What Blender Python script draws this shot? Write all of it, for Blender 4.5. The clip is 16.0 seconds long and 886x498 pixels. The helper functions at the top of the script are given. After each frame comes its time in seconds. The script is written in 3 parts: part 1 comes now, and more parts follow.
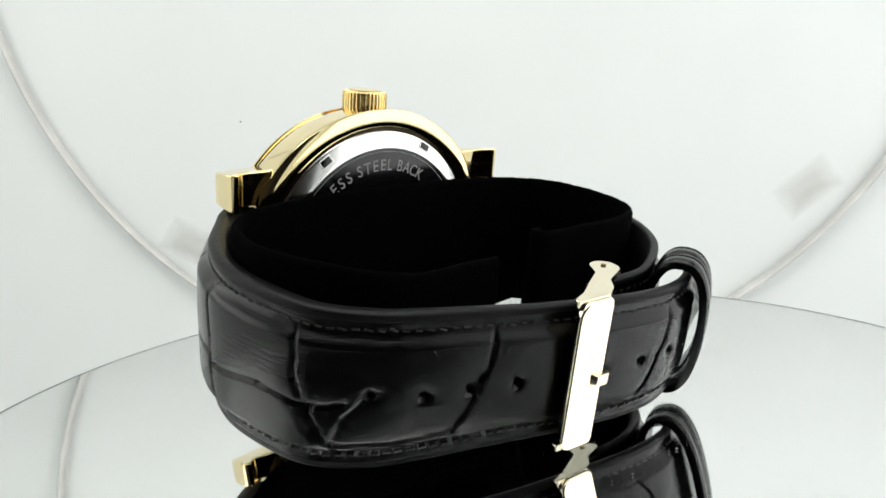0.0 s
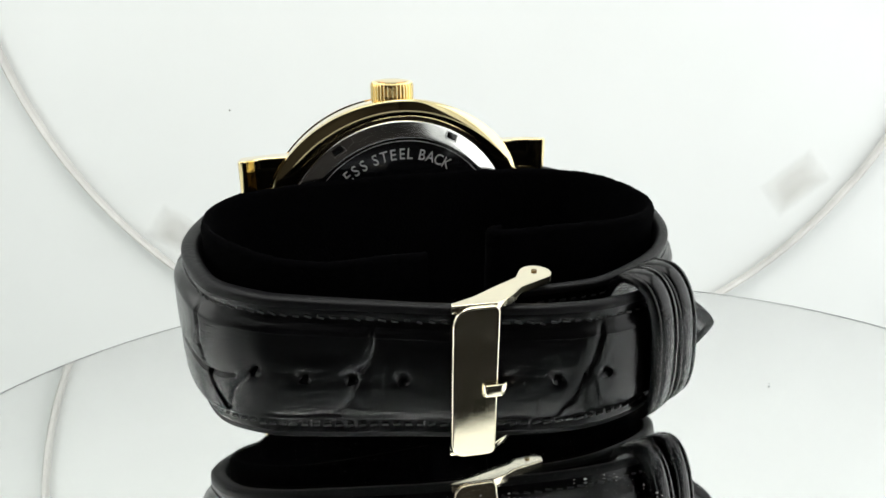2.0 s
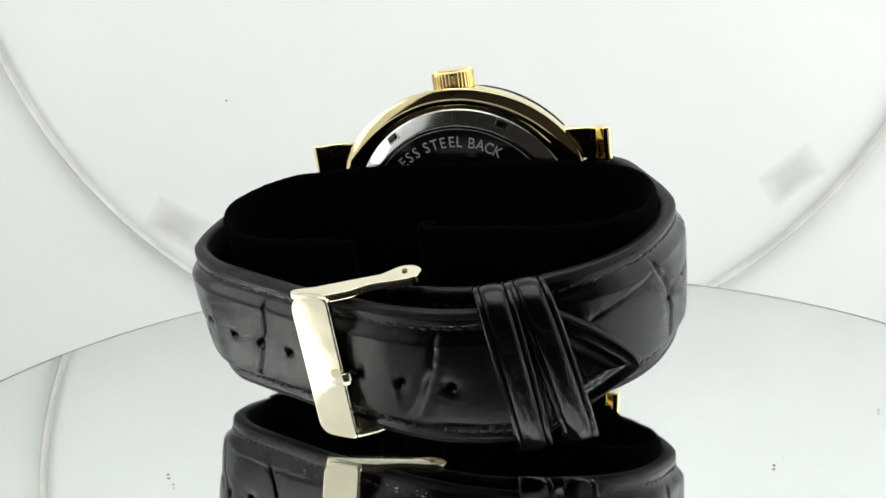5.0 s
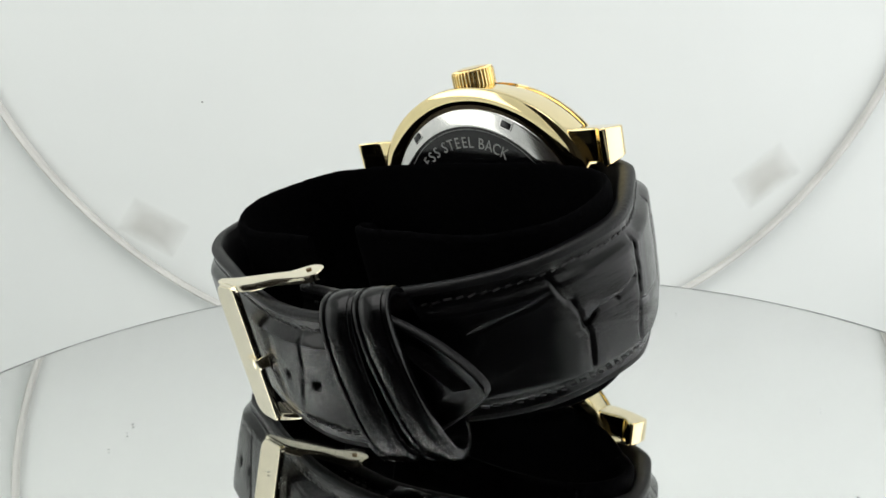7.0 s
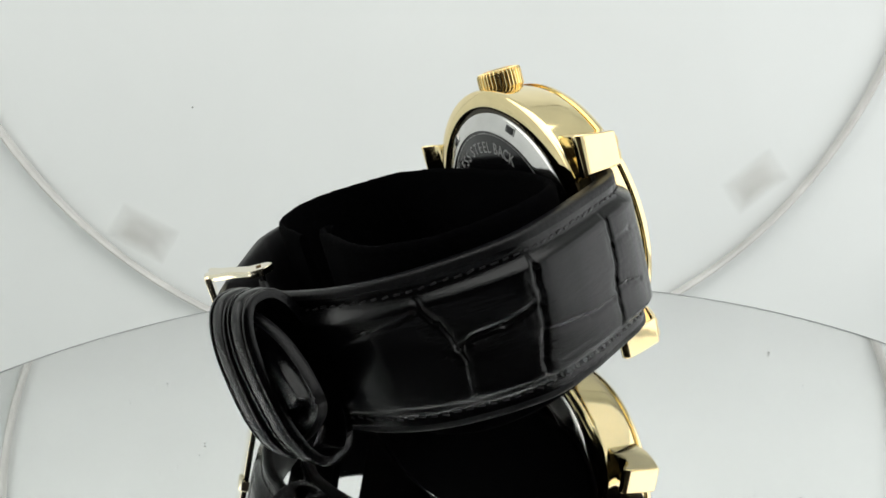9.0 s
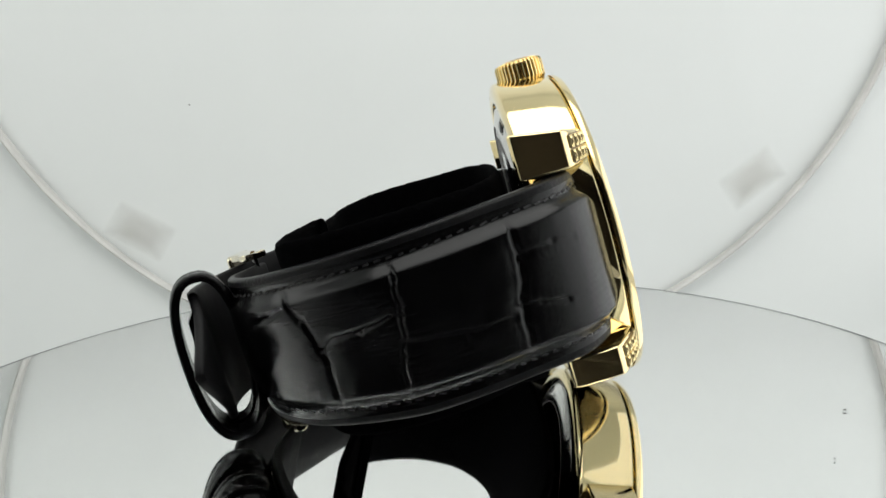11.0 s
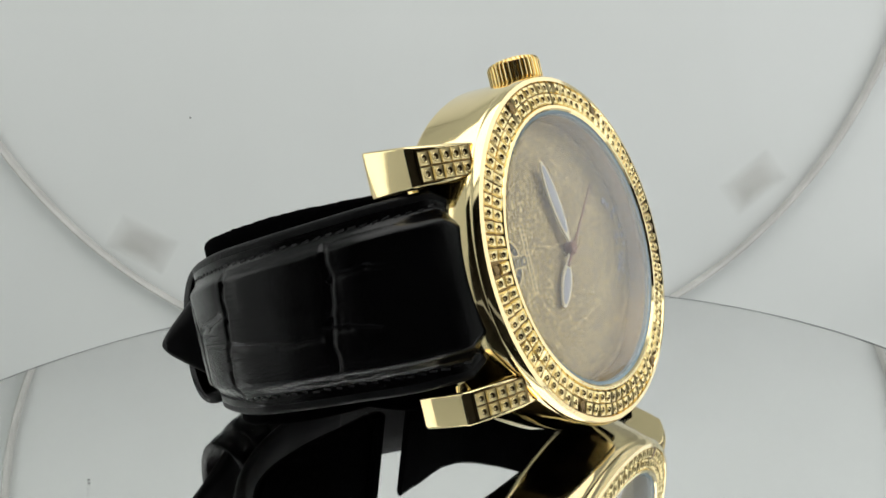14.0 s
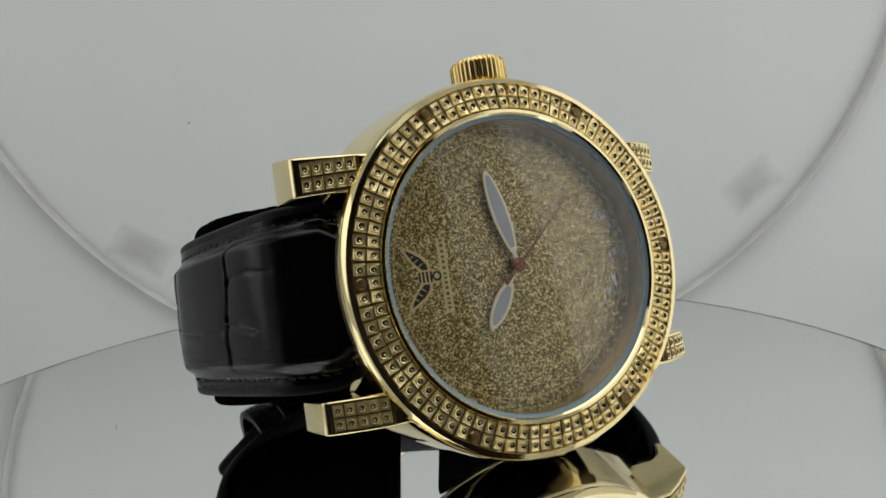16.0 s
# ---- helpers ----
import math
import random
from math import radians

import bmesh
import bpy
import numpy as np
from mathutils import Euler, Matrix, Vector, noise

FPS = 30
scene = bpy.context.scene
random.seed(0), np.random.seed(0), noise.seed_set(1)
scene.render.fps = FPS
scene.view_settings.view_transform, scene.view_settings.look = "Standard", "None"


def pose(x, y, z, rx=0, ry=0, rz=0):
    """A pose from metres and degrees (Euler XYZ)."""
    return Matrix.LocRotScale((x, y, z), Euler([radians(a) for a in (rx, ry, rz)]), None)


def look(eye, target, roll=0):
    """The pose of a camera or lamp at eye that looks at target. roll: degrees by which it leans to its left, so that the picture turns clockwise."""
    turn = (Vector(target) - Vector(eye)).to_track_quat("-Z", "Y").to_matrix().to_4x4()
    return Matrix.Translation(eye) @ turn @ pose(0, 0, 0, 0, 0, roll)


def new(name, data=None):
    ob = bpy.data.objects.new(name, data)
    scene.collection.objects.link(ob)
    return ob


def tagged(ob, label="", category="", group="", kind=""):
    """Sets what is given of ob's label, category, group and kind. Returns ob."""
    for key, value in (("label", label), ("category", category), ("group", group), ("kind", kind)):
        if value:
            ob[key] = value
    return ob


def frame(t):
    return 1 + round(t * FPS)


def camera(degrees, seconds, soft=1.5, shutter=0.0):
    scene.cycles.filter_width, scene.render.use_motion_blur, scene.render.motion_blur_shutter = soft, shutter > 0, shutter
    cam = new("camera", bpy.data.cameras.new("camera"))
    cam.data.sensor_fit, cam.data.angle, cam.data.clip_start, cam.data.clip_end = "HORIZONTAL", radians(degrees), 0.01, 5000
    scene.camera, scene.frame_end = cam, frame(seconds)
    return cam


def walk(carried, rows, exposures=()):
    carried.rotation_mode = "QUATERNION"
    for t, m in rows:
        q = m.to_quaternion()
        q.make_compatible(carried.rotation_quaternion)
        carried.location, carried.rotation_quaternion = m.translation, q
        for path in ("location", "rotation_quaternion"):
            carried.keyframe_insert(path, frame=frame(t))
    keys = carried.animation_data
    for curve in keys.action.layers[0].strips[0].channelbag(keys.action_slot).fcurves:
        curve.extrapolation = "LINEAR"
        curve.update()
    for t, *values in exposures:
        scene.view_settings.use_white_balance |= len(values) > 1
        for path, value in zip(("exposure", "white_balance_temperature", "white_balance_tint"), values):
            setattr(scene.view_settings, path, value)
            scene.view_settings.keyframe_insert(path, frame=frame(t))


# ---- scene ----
# All small lengths below are in units of U metres.
U = 0.000735
FOV = 65.20
# seconds, yaw, pitch, roll
PATH = [
    (0.0, 1.40, -8.30, -3.58),
    (0.5, 1.50, -8.53, -3.58),
    (1.0, 1.24, -8.72, -3.22),
    (1.5, 0.81, -8.80, -2.95),
    (2.0, 0.53, -9.02, -2.83),
    (2.5, 0.44, -9.17, -2.76),
    (3.0, 0.43, -9.29, -2.80),
    (3.5, 0.64, -9.51, -2.93),
    (4.0, 0.80, -9.66, -2.89),
    (4.2, 0.75, -9.58, -2.85),
    (6.3, -0.69, -10.16, -2.68),
    (6.5, -0.88, -10.04, -2.70),
    (7.0, -1.44, -9.71, -2.69),
    (7.5, -1.78, -9.24, -2.58),
    (8.0, -2.02, -9.36, -2.56),
    (8.5, -1.99, -9.45, -2.59),
    (9.0, -2.20, -9.29, -2.64),
    (9.2, -2.41, -9.33, -2.59),
    (11.3, -2.33, -9.63, -2.79),
    (11.5, -2.09, -9.79, -2.81),
    (12.0, -1.86, -9.69, -2.97),
    (12.5, -1.92, -9.74, -3.15),
    (13.0, -1.82, -9.46, -3.35),
    (13.5, -1.96, -9.21, -3.49),
    (14.0, -2.26, -8.80, -3.58),
    (14.5, -2.38, -8.55, -3.65),
    (15.0, -2.40, -8.45, -3.68),
    (15.5, -2.42, -8.67, -3.81),
    (16.0, -2.36, -8.50, -3.89),
]
# seconds, turn of the table
TURN = [(0.0, 49.27), (0.5, 43.13), (1.0, 36.84), (1.5, 30.62), (2.0, 24.40), (2.5, 18.27), (3.0, 12.31), (3.5, 6.24), (4.0, -0.00), (4.2, -2.50), (6.3, -28.68), (6.5, -31.18), (7.0, -37.45), (7.5, -43.80), (8.0, -50.06), (8.5, -56.42), (9.0, -62.73), (9.2, -65.24), (11.3, -92.11), (11.5, -94.61), (12.0, -100.77), (12.5, -106.80), (13.0, -112.87), (13.5, -119.05), (14.0, -125.27), (14.5, -131.56), (15.0, -138.01), (15.5, -144.23), (16.0, -150.36)]
SEAT = Matrix(((0.99391, 0.09938, -0.04759), (-0.10778, 0.96656, -0.23268), (0.02287, 0.23639, 0.97139)))  # columns: twelve o'clock, face, crown
CENTRE = Vector((0.44, 40.07, 33.46))

cam = camera(FOV, 16.0, soft=1.6)
EYE = Vector((0, -150, 54)) * U
# the clip's camera closes its iris as the gold face turns into view
walk(cam, [(t, Matrix.Translation(EYE) @ pose(0, 0, 0, 90 + p, 0, y) @ pose(0, 0, 0, 0, 0, r)) for t, y, p, r in PATH],
     exposures=[(0, 0.04), (1.5, 0.12), (3.5, 0.2), (4.2, 0.15), (6.3, -0.02), (7, -0.1), (9, -0.18), (11.5, -0.25), (12.5, -0.24), (13, -0.23), (13.5, -0.37), (14.5, -0.83), (15, -1.03), (15.5, -1.08), (16, -1.0)])

# ---- light ----
world = bpy.data.worlds.new("room_air")
scene.world = world
world.use_nodes = True
world.node_tree.nodes["Background"].inputs[0].default_value = (0.9, 0.95, 1.0, 1)
world.node_tree.nodes["Background"].inputs[1].default_value = 0.4


def area_lamp(name, m, sx, sy, power, color):
    data = bpy.data.lights.new(name, "AREA")
    data.shape, data.size, data.size_y, data.energy, data.color = "RECTANGLE", sx, sy, power, color
    lamp = new(name, data)
    lamp.matrix_world = m
    return lamp


area_lamp("ceiling_led_panel", look((0.0, -0.06, 0.366), (0.0, -0.06, 0)), 0.42, 0.32, 1.08, (1.0, 0.99, 0.965))
area_lamp("side_led_panel", look((0.306, 0.0, 0.12), (0, 0.0, 0.12)), 0.39, 0.33, 0.5, (0.965, 0.965, 0.98))
area_lamp("side_led_panel", look((-0.318, 0.01, 0.11), (0, 0.06, 0.05)), 0.26, 0.24, 0.33, (0.99, 1.0, 0.96))


# ---- materials ----
def mat(name, color, rough=0.5, metal=0.0, grain=0.0, grain_size=200.0, bump=0.0, bump_size=400.0, spec=0.5, rough_var=0.0):
    m = bpy.data.materials.new(name)
    m.use_nodes = True
    nt = m.node_tree
    b = nt.nodes["Principled BSDF"]
    b.inputs["Base Color"].default_value = (*color, 1)
    b.inputs["Roughness"].default_value = rough
    b.inputs["Metallic"].default_value = metal
    b.inputs["Specular IOR Level"].default_value = spec
    tc = nt.nodes.new("ShaderNodeTexCoord")
    if grain > 0 or rough_var > 0:
        n1 = nt.nodes.new("ShaderNodeTexNoise")
        n1.inputs["Scale"].default_value, n1.inputs["Detail"].default_value = grain_size, 6
        nt.links.new(tc.outputs["Object"], n1.inputs["Vector"])
        if grain > 0:
            mr = nt.nodes.new("ShaderNodeMapRange")
            mr.inputs["From Min"].default_value, mr.inputs["From Max"].default_value = 0.3, 0.7
            mr.inputs["To Min"].default_value, mr.inputs["To Max"].default_value = 1 - grain, 1 + grain
            mx = nt.nodes.new("ShaderNodeMix")
            mx.data_type, mx.blend_type = "RGBA", "MULTIPLY"
            mx.inputs[0].default_value = 1
            mx.inputs[6].default_value = (*color, 1)
            nt.links.new(n1.outputs["Fac"], mr.inputs["Value"])
            nt.links.new(mr.outputs[0], mx.inputs[7])
            nt.links.new(mx.outputs[2], b.inputs["Base Color"])
        if rough_var > 0:
            m2 = nt.nodes.new("ShaderNodeMapRange")
            m2.inputs["From Min"].default_value, m2.inputs["From Max"].default_value = 0.3, 0.7
            m2.inputs["To Min"].default_value, m2.inputs["To Max"].default_value = max(rough - rough_var, 0.02), rough + rough_var
            nt.links.new(n1.outputs["Fac"], m2.inputs["Value"])
            nt.links.new(m2.outputs[0], b.inputs["Roughness"])
    if bump > 0:
        n2 = nt.nodes.new("ShaderNodeTexNoise")
        n2.inputs["Scale"].default_value, n2.inputs["Detail"].default_value = bump_size, 8
        bp = nt.nodes.new("ShaderNodeBump")
        bp.inputs["Strength"].default_value, bp.inputs["Distance"].default_value = bump, 0.0003
        nt.links.new(tc.outputs["Object"], n2.inputs["Vector"])
        nt.links.new(n2.outputs["Fac"], bp.inputs["Height"])
        nt.links.new(bp.outputs[0], b.inputs["Normal"])
    return m


PAPER = mat("white_diffuser_cloth", (0.80, 0.82, 0.81), 0.9, grain=0.025, grain_size=7)
MIRROR = mat("mirror_glass", (0.95, 0.96, 0.95), 0.012, 1.0, grain=0.015, grain_size=40)
GLASS_EDGE = mat("glass_edge", (0.17, 0.18, 0.185), 0.3)
RIM = mat("ring_plastic", (0.62, 0.61, 0.585), 0.45, grain=0.1, grain_size=60)
ROOM = mat("dark_curtain_cloth", (0.012, 0.008, 0.005), 0.8, grain=0.2, grain_size=6)
GOLD = mat("polished_gold_plate", (0.95, 0.79, 0.44), 0.07, 1.0, grain=0.03, grain_size=300, bump=0.012, bump_size=900, rough_var=0.02)
SETTING_GOLD = mat("bead_set_gold", (0.97, 0.80, 0.43), 0.33, 1.0, grain=0.12, grain_size=1500)
GOLD_DEEP = mat("knurled_gold_plate", (0.95, 0.74, 0.34), 0.22, 1.0, grain=0.05, grain_size=300)
# dark gold that holds the shade of seats, recesses and holes; screws share it
GOLD_DARK = mat("shaded_recess_and_screw_gold", (0.22, 0.145, 0.055), 0.35, 0.85, grain=0.3, grain_size=900)
# near-black metal for the shade in the gap round the caseback
GROOVE_SHADE = mat("groove_shade_metal", (0.05, 0.036, 0.02), 0.2, 0.8, grain=0.2, grain_size=500)
CHAMPAGNE = mat("champagne_buckle_plate", (0.90, 0.82, 0.63), 0.07, 1.0, grain=0.03, grain_size=400, rough_var=0.03)
STEEL = mat("brushed_steel", (0.72, 0.71, 0.69), 0.16, 1.0, grain=0.05, grain_size=500)
BLACK_STEEL = mat("black_caseback_plate", (0.004, 0.004, 0.0045), 0.1, grain=0.2, grain_size=300)
LEATHER = mat("black_embossed_leather", (0.0016, 0.0016, 0.0018), 0.2, grain=0.1, grain_size=350, bump=0.06, bump_size=2600, rough_var=0.05, spec=0.27)


def wrinkle(m):
    """Fine creases that run along the strap, added to the grain."""
    nt = m.node_tree
    old = [n for n in nt.nodes if n.bl_idname == "ShaderNodeBump"][0]
    tc, mp, n1, bp = (nt.nodes.new("ShaderNode" + k) for k in ("TexCoord", "Mapping", "TexNoise", "Bump"))
    mp.inputs["Scale"].default_value = (260, 260, 2600)
    n1.inputs["Scale"].default_value, n1.inputs["Detail"].default_value = 1.0, 4
    bp.inputs["Strength"].default_value, bp.inputs["Distance"].default_value = 0.14, 0.0003
    nt.links.new(tc.outputs["Object"], mp.inputs[0])
    nt.links.new(mp.outputs[0], n1.inputs["Vector"])
    nt.links.new(n1.outputs["Fac"], bp.inputs["Height"])
    nt.links.new(old.outputs[0], bp.inputs["Normal"])
    nt.links.new(bp.outputs[0], nt.nodes["Principled BSDF"].inputs["Normal"])


wrinkle(LEATHER)
LEATHER_EDGE = mat("black_leather_edge_paint", (0.0035, 0.0035, 0.004), 0.42, grain=0.3, grain_size=500, bump=0.3, bump_size=1800, spec=0.17)
LINING = mat("black_leather_lining", (0.006, 0.006, 0.0065), 0.6, grain=0.3, grain_size=300, bump=0.3, spec=0.2)
THREAD = mat("black_waxed_thread", (0.006, 0.006, 0.007), 0.5)
HOLE = mat("punched_hole_shadow_leather", (0.003, 0.003, 0.003), 0.8)
VELVET = mat("black_velvet", (0.0010, 0.0010, 0.0012), 1.0, grain=0.4, grain_size=900, bump=0.5, bump_size=2500, spec=0.02)
WHITE_PRINT = mat("etched_grey_lettering", (0.42, 0.42, 0.41), 0.5, grain=0.1)
LUME = mat("grey_white_pointer_paint", (0.45, 0.46, 0.49), 0.35, grain=0.04)
POINTER_RIM = mat("pale_gold_pointer", (0.92, 0.84, 0.62), 0.35, 0.1)
DIAL_WALL = mat("bronze_dial_wall", (0.55, 0.45, 0.26), 0.25, 0.95, grain=0.2, grain_size=900)
COPPER = mat("copper_red_pointer", (0.21, 0.075, 0.035), 0.3, 0.4)
BLUE_EDGE = mat("crystal_gasket", (0.28, 0.38, 0.43), 0.3, 0.2)
PRINT_GOLD = mat("gold_dial_print", (0.74, 0.61, 0.30), 0.4, 0.2)
PRINT_BROWN = mat("brown_dial_print", (0.2, 0.15, 0.07), 0.5)
PRINT_BLACK = mat("black_dial_print", (0.02, 0.018, 0.015), 0.4)
CHIP = mat("clear_crystal_chip", (0.62, 0.62, 0.66), 0.15, 0.3)
FINE_DUST = mat("pale_grey_dust", (0.3, 0.3, 0.29), 0.9)
DUST = mat("grey_dust", (0.12, 0.12, 0.12), 0.9)


def glitter():
    m = mat("gold_glitter_dial", (0.30, 0.22, 0.11), 0.35, 0.55)
    nt = m.node_tree
    b = nt.nodes["Principled BSDF"]
    tc = nt.nodes.new("ShaderNodeTexCoord")
    v = nt.nodes.new("ShaderNodeTexVoronoi")
    v.inputs["Scale"].default_value = 5200
    nt.links.new(tc.outputs["Object"], v.inputs["Vector"])
    ramp = nt.nodes.new("ShaderNodeValToRGB")
    e = ramp.color_ramp.elements
    e[0].position, e[0].color = 0.15, (0.13, 0.085, 0.024, 1)
    e[1].position, e[1].color = 0.97, (0.95, 0.81, 0.43, 1)
    mid = e.new(0.6)
    mid.color = (0.38, 0.275, 0.095, 1)
    sep = nt.nodes.new("ShaderNodeSeparateColor")
    nt.links.new(v.outputs["Color"], sep.inputs[0])
    nt.links.new(sep.outputs[0], ramp.inputs[0])
    nt.links.new(ramp.outputs[0], b.inputs["Base Color"])
    bp = nt.nodes.new("ShaderNodeBump")
    bp.inputs["Strength"].default_value, bp.inputs["Distance"].default_value = 0.9, 0.00025
    nt.links.new(sep.outputs[1], bp.inputs["Height"])
    nt.links.new(bp.outputs[0], b.inputs["Normal"])
    return m


GLITTER = glitter()


def clear_glass(name, ior, power):
    m = bpy.data.materials.new(name)
    m.use_nodes = True
    nt = m.node_tree
    nt.nodes.remove(nt.nodes["Principled BSDF"])
    tr, gl, mx, lw, pw, mr = (nt.nodes.new("ShaderNode" + k) for k in ("BsdfTransparent", "BsdfGlossy", "MixShader", "LayerWeight", "Math", "MapRange"))
    gl.inputs["Roughness"].default_value = 0.02
    lw.inputs["Blend"].default_value = 0.5
    pw.operation = "POWER"
    pw.inputs[1].default_value = power
    mr.inputs["To Min"].default_value, mr.inputs["To Max"].default_value = ((ior - 1) / (ior + 1)) ** 2, 1.0
    nt.links.new(lw.outputs["Facing"], pw.inputs[0])
    nt.links.new(pw.outputs[0], mr.inputs["Value"])
    nt.links.new(mr.outputs[0], mx.inputs[0])
    nt.links.new(tr.outputs[0], mx.inputs[1])
    nt.links.new(gl.outputs[0], mx.inputs[2])
    nt.links.new(mx.outputs[0], nt.nodes["Material Output"].inputs[0])
    return m


CRYSTAL = clear_glass("watch_crystal_glass", 1.5, 4.5)
CLEAR_PLATE = clear_glass("clear_plate_glass", 1.3, 6.0)


def tape_material():
    """Frosted tape whose glue thins out towards the edges."""
    m = mat("frosted_tape", (0.64, 0.615, 0.57), 0.6)
    nt = m.node_tree
    b = nt.nodes["Principled BSDF"]
    tc, n1, vm, av, sx, big, mr, mu, m2 = (nt.nodes.new("ShaderNode" + k) for k in ("TexCoord", "TexNoise", "VectorMath", "VectorMath", "SeparateXYZ", "Math", "MapRange", "Math", "MapRange"))
    n1.inputs["Scale"].default_value = 70
    vm.operation, av.operation, big.operation, mu.operation = "MULTIPLY", "ABSOLUTE", "MAXIMUM", "MULTIPLY"
    vm.inputs[1].default_value = (0.76, 0, 1.25)
    mr.inputs["From Min"].default_value, mr.inputs["From Max"].default_value = 0.0045, 0.0121
    mr.inputs["To Min"].default_value, mr.inputs["To Max"].default_value = 1.0, 0.0
    m2.inputs["To Min"].default_value, m2.inputs["To Max"].default_value = 0.05, 0.30
    nt.links.new(tc.outputs["Object"], n1.inputs["Vector"])
    nt.links.new(tc.outputs["Object"], vm.inputs[0])
    nt.links.new(vm.outputs[0], av.inputs[0])
    nt.links.new(av.outputs[0], sx.inputs[0])
    nt.links.new(sx.outputs[0], big.inputs[0])
    nt.links.new(sx.outputs[2], big.inputs[1])
    nt.links.new(big.outputs[0], mr.inputs["Value"])
    nt.links.new(n1.outputs["Fac"], m2.inputs["Value"])
    nt.links.new(mr.outputs[0], mu.inputs[0])
    nt.links.new(m2.outputs[0], mu.inputs[1])
    nt.links.new(mu.outputs[0], b.inputs["Alpha"])
    return m


TAPE = tape_material()


METALS = (GOLD, CHAMPAGNE, STEEL, GOLD_DEEP)


# ---- mesh helpers (units of U) ----
def part(name, bm, material, parent=None, label="", angle=35, weigh=True):
    mats = material if isinstance(material, (list, tuple)) else [material]
    for v in bm.verts:
        v.co *= U
    bmesh.ops.recalc_face_normals(bm, faces=bm.faces)
    for e in bm.edges:
        e.smooth = len(e.link_faces) == 2 and e.calc_face_angle(0) < radians(angle)
    for f in bm.faces:
        f.smooth = True
    me = bpy.data.meshes.new(name)
    bm.to_mesh(me)
    bm.free()
    for k in mats:
        me.materials.append(k)
    ob = new(name, me)
    if weigh and mats[0] in METALS:
        wn = ob.modifiers.new("even_faces", "WEIGHTED_NORMAL")
        wn.keep_sharp, wn.weight = True, 90
    if parent:
        ob.parent = parent
    if label:
        tagged(ob, label)
    return ob


def empty(name, *tags):
    return tagged(new(name), *tags)


def lathe(profile, n=96, axis="y", closed=True, teeth=None):
    """Turn a profile of (radius, height) round the axis; teeth(i, k) scales a radius."""
    bm = bmesh.new()
    rings = []
    for i in range(n):
        a = 2 * math.pi * i / n
        row = []
        for k, (r, h) in enumerate(profile):
            if teeth:
                r = r * teeth(i, k)
            c, s = r * math.cos(a), r * math.sin(a)
            row.append(bm.verts.new((c, h, s) if axis == "y" else (c, s, h)))
        rings.append(row)
    m = len(profile)
    for i in range(n):
        a, b = rings[i], rings[(i + 1) % n]
        for k in range(m if closed else m - 1):
            bm.faces.new((a[k], a[(k + 1) % m], b[(k + 1) % m], b[k]))
    bmesh.ops.remove_doubles(bm, verts=bm.verts, dist=1e-5)
    return bm


def slab(points, z0, z1, axes="xyz", bevel=0.0, seg=2):
    """A polygon raised from z0 to z1; axes says which world axes the polygon's two and the height go to."""
    bm = bmesh.new()
    o = ["xyz".index(c) for c in axes]

    def put(p, h):
        v = [0, 0, 0]
        v[o[0]], v[o[1]], v[o[2]] = p[0], p[1], h
        return bm.verts.new(v)
    lo, hi = [put(p, z0) for p in points], [put(p, z1) for p in points]
    n = len(points)
    bm.faces.new(lo[::-1])
    bm.faces.new(hi)
    for i in range(n):
        bm.faces.new((lo[i], lo[(i + 1) % n], hi[(i + 1) % n], hi[i]))
    if bevel:
        bmesh.ops.recalc_face_normals(bm, faces=bm.faces)
        es = [e for e in bm.edges if e.calc_face_angle(0) > radians(30)]
        bmesh.ops.bevel(bm, geom=es, offset=bevel, segments=seg, affect="EDGES", profile=0.5)
    return bm


def box(cx, cy, cz, sx, sy, sz, bevel=0.0):
    return slab([(cx - sx / 2, cy - sy / 2), (cx + sx / 2, cy - sy / 2), (cx + sx / 2, cy + sy / 2), (cx - sx / 2, cy + sy / 2)], cz - sz / 2, cz + sz / 2, bevel=bevel)


def spline(pts, step=0.5):
    """Points about step apart on a smooth curve through pts."""
    p = [np.array(q, float) for q in pts]
    p = [2 * p[0] - p[1]] + p + [2 * p[-1] - p[-2]]
    fine = []
    for i in range(1, len(p) - 2):
        for t in np.linspace(0, 1, 24, endpoint=False):
            a, b, c, d = p[i - 1:i + 3]
            fine.append(0.5 * (2 * b + (c - a) * t + (2 * a - 5 * b + 4 * c - d) * t * t + (3 * b - a - 3 * c + d) * t ** 3))
    fine.append(p[-2])
    fine = np.array(fine)
    s = np.r_[0, np.cumsum(np.linalg.norm(np.diff(fine, axis=0), axis=1))]
    u = np.linspace(0, s[-1], max(2, int(s[-1] / step)))
    return np.stack([np.interp(u, s, fine[:, k]) for k in range(2)], 1), u


def outward(path, middle=(0, -42)):
    t = np.gradient(path, axis=0)
    t /= np.linalg.norm(t, axis=1)[:, None]
    n = np.stack([t[:, 1], -t[:, 0]], 1)
    if ((path - np.array(middle)) * n).sum() < 0:
        n = -n
    return t, n


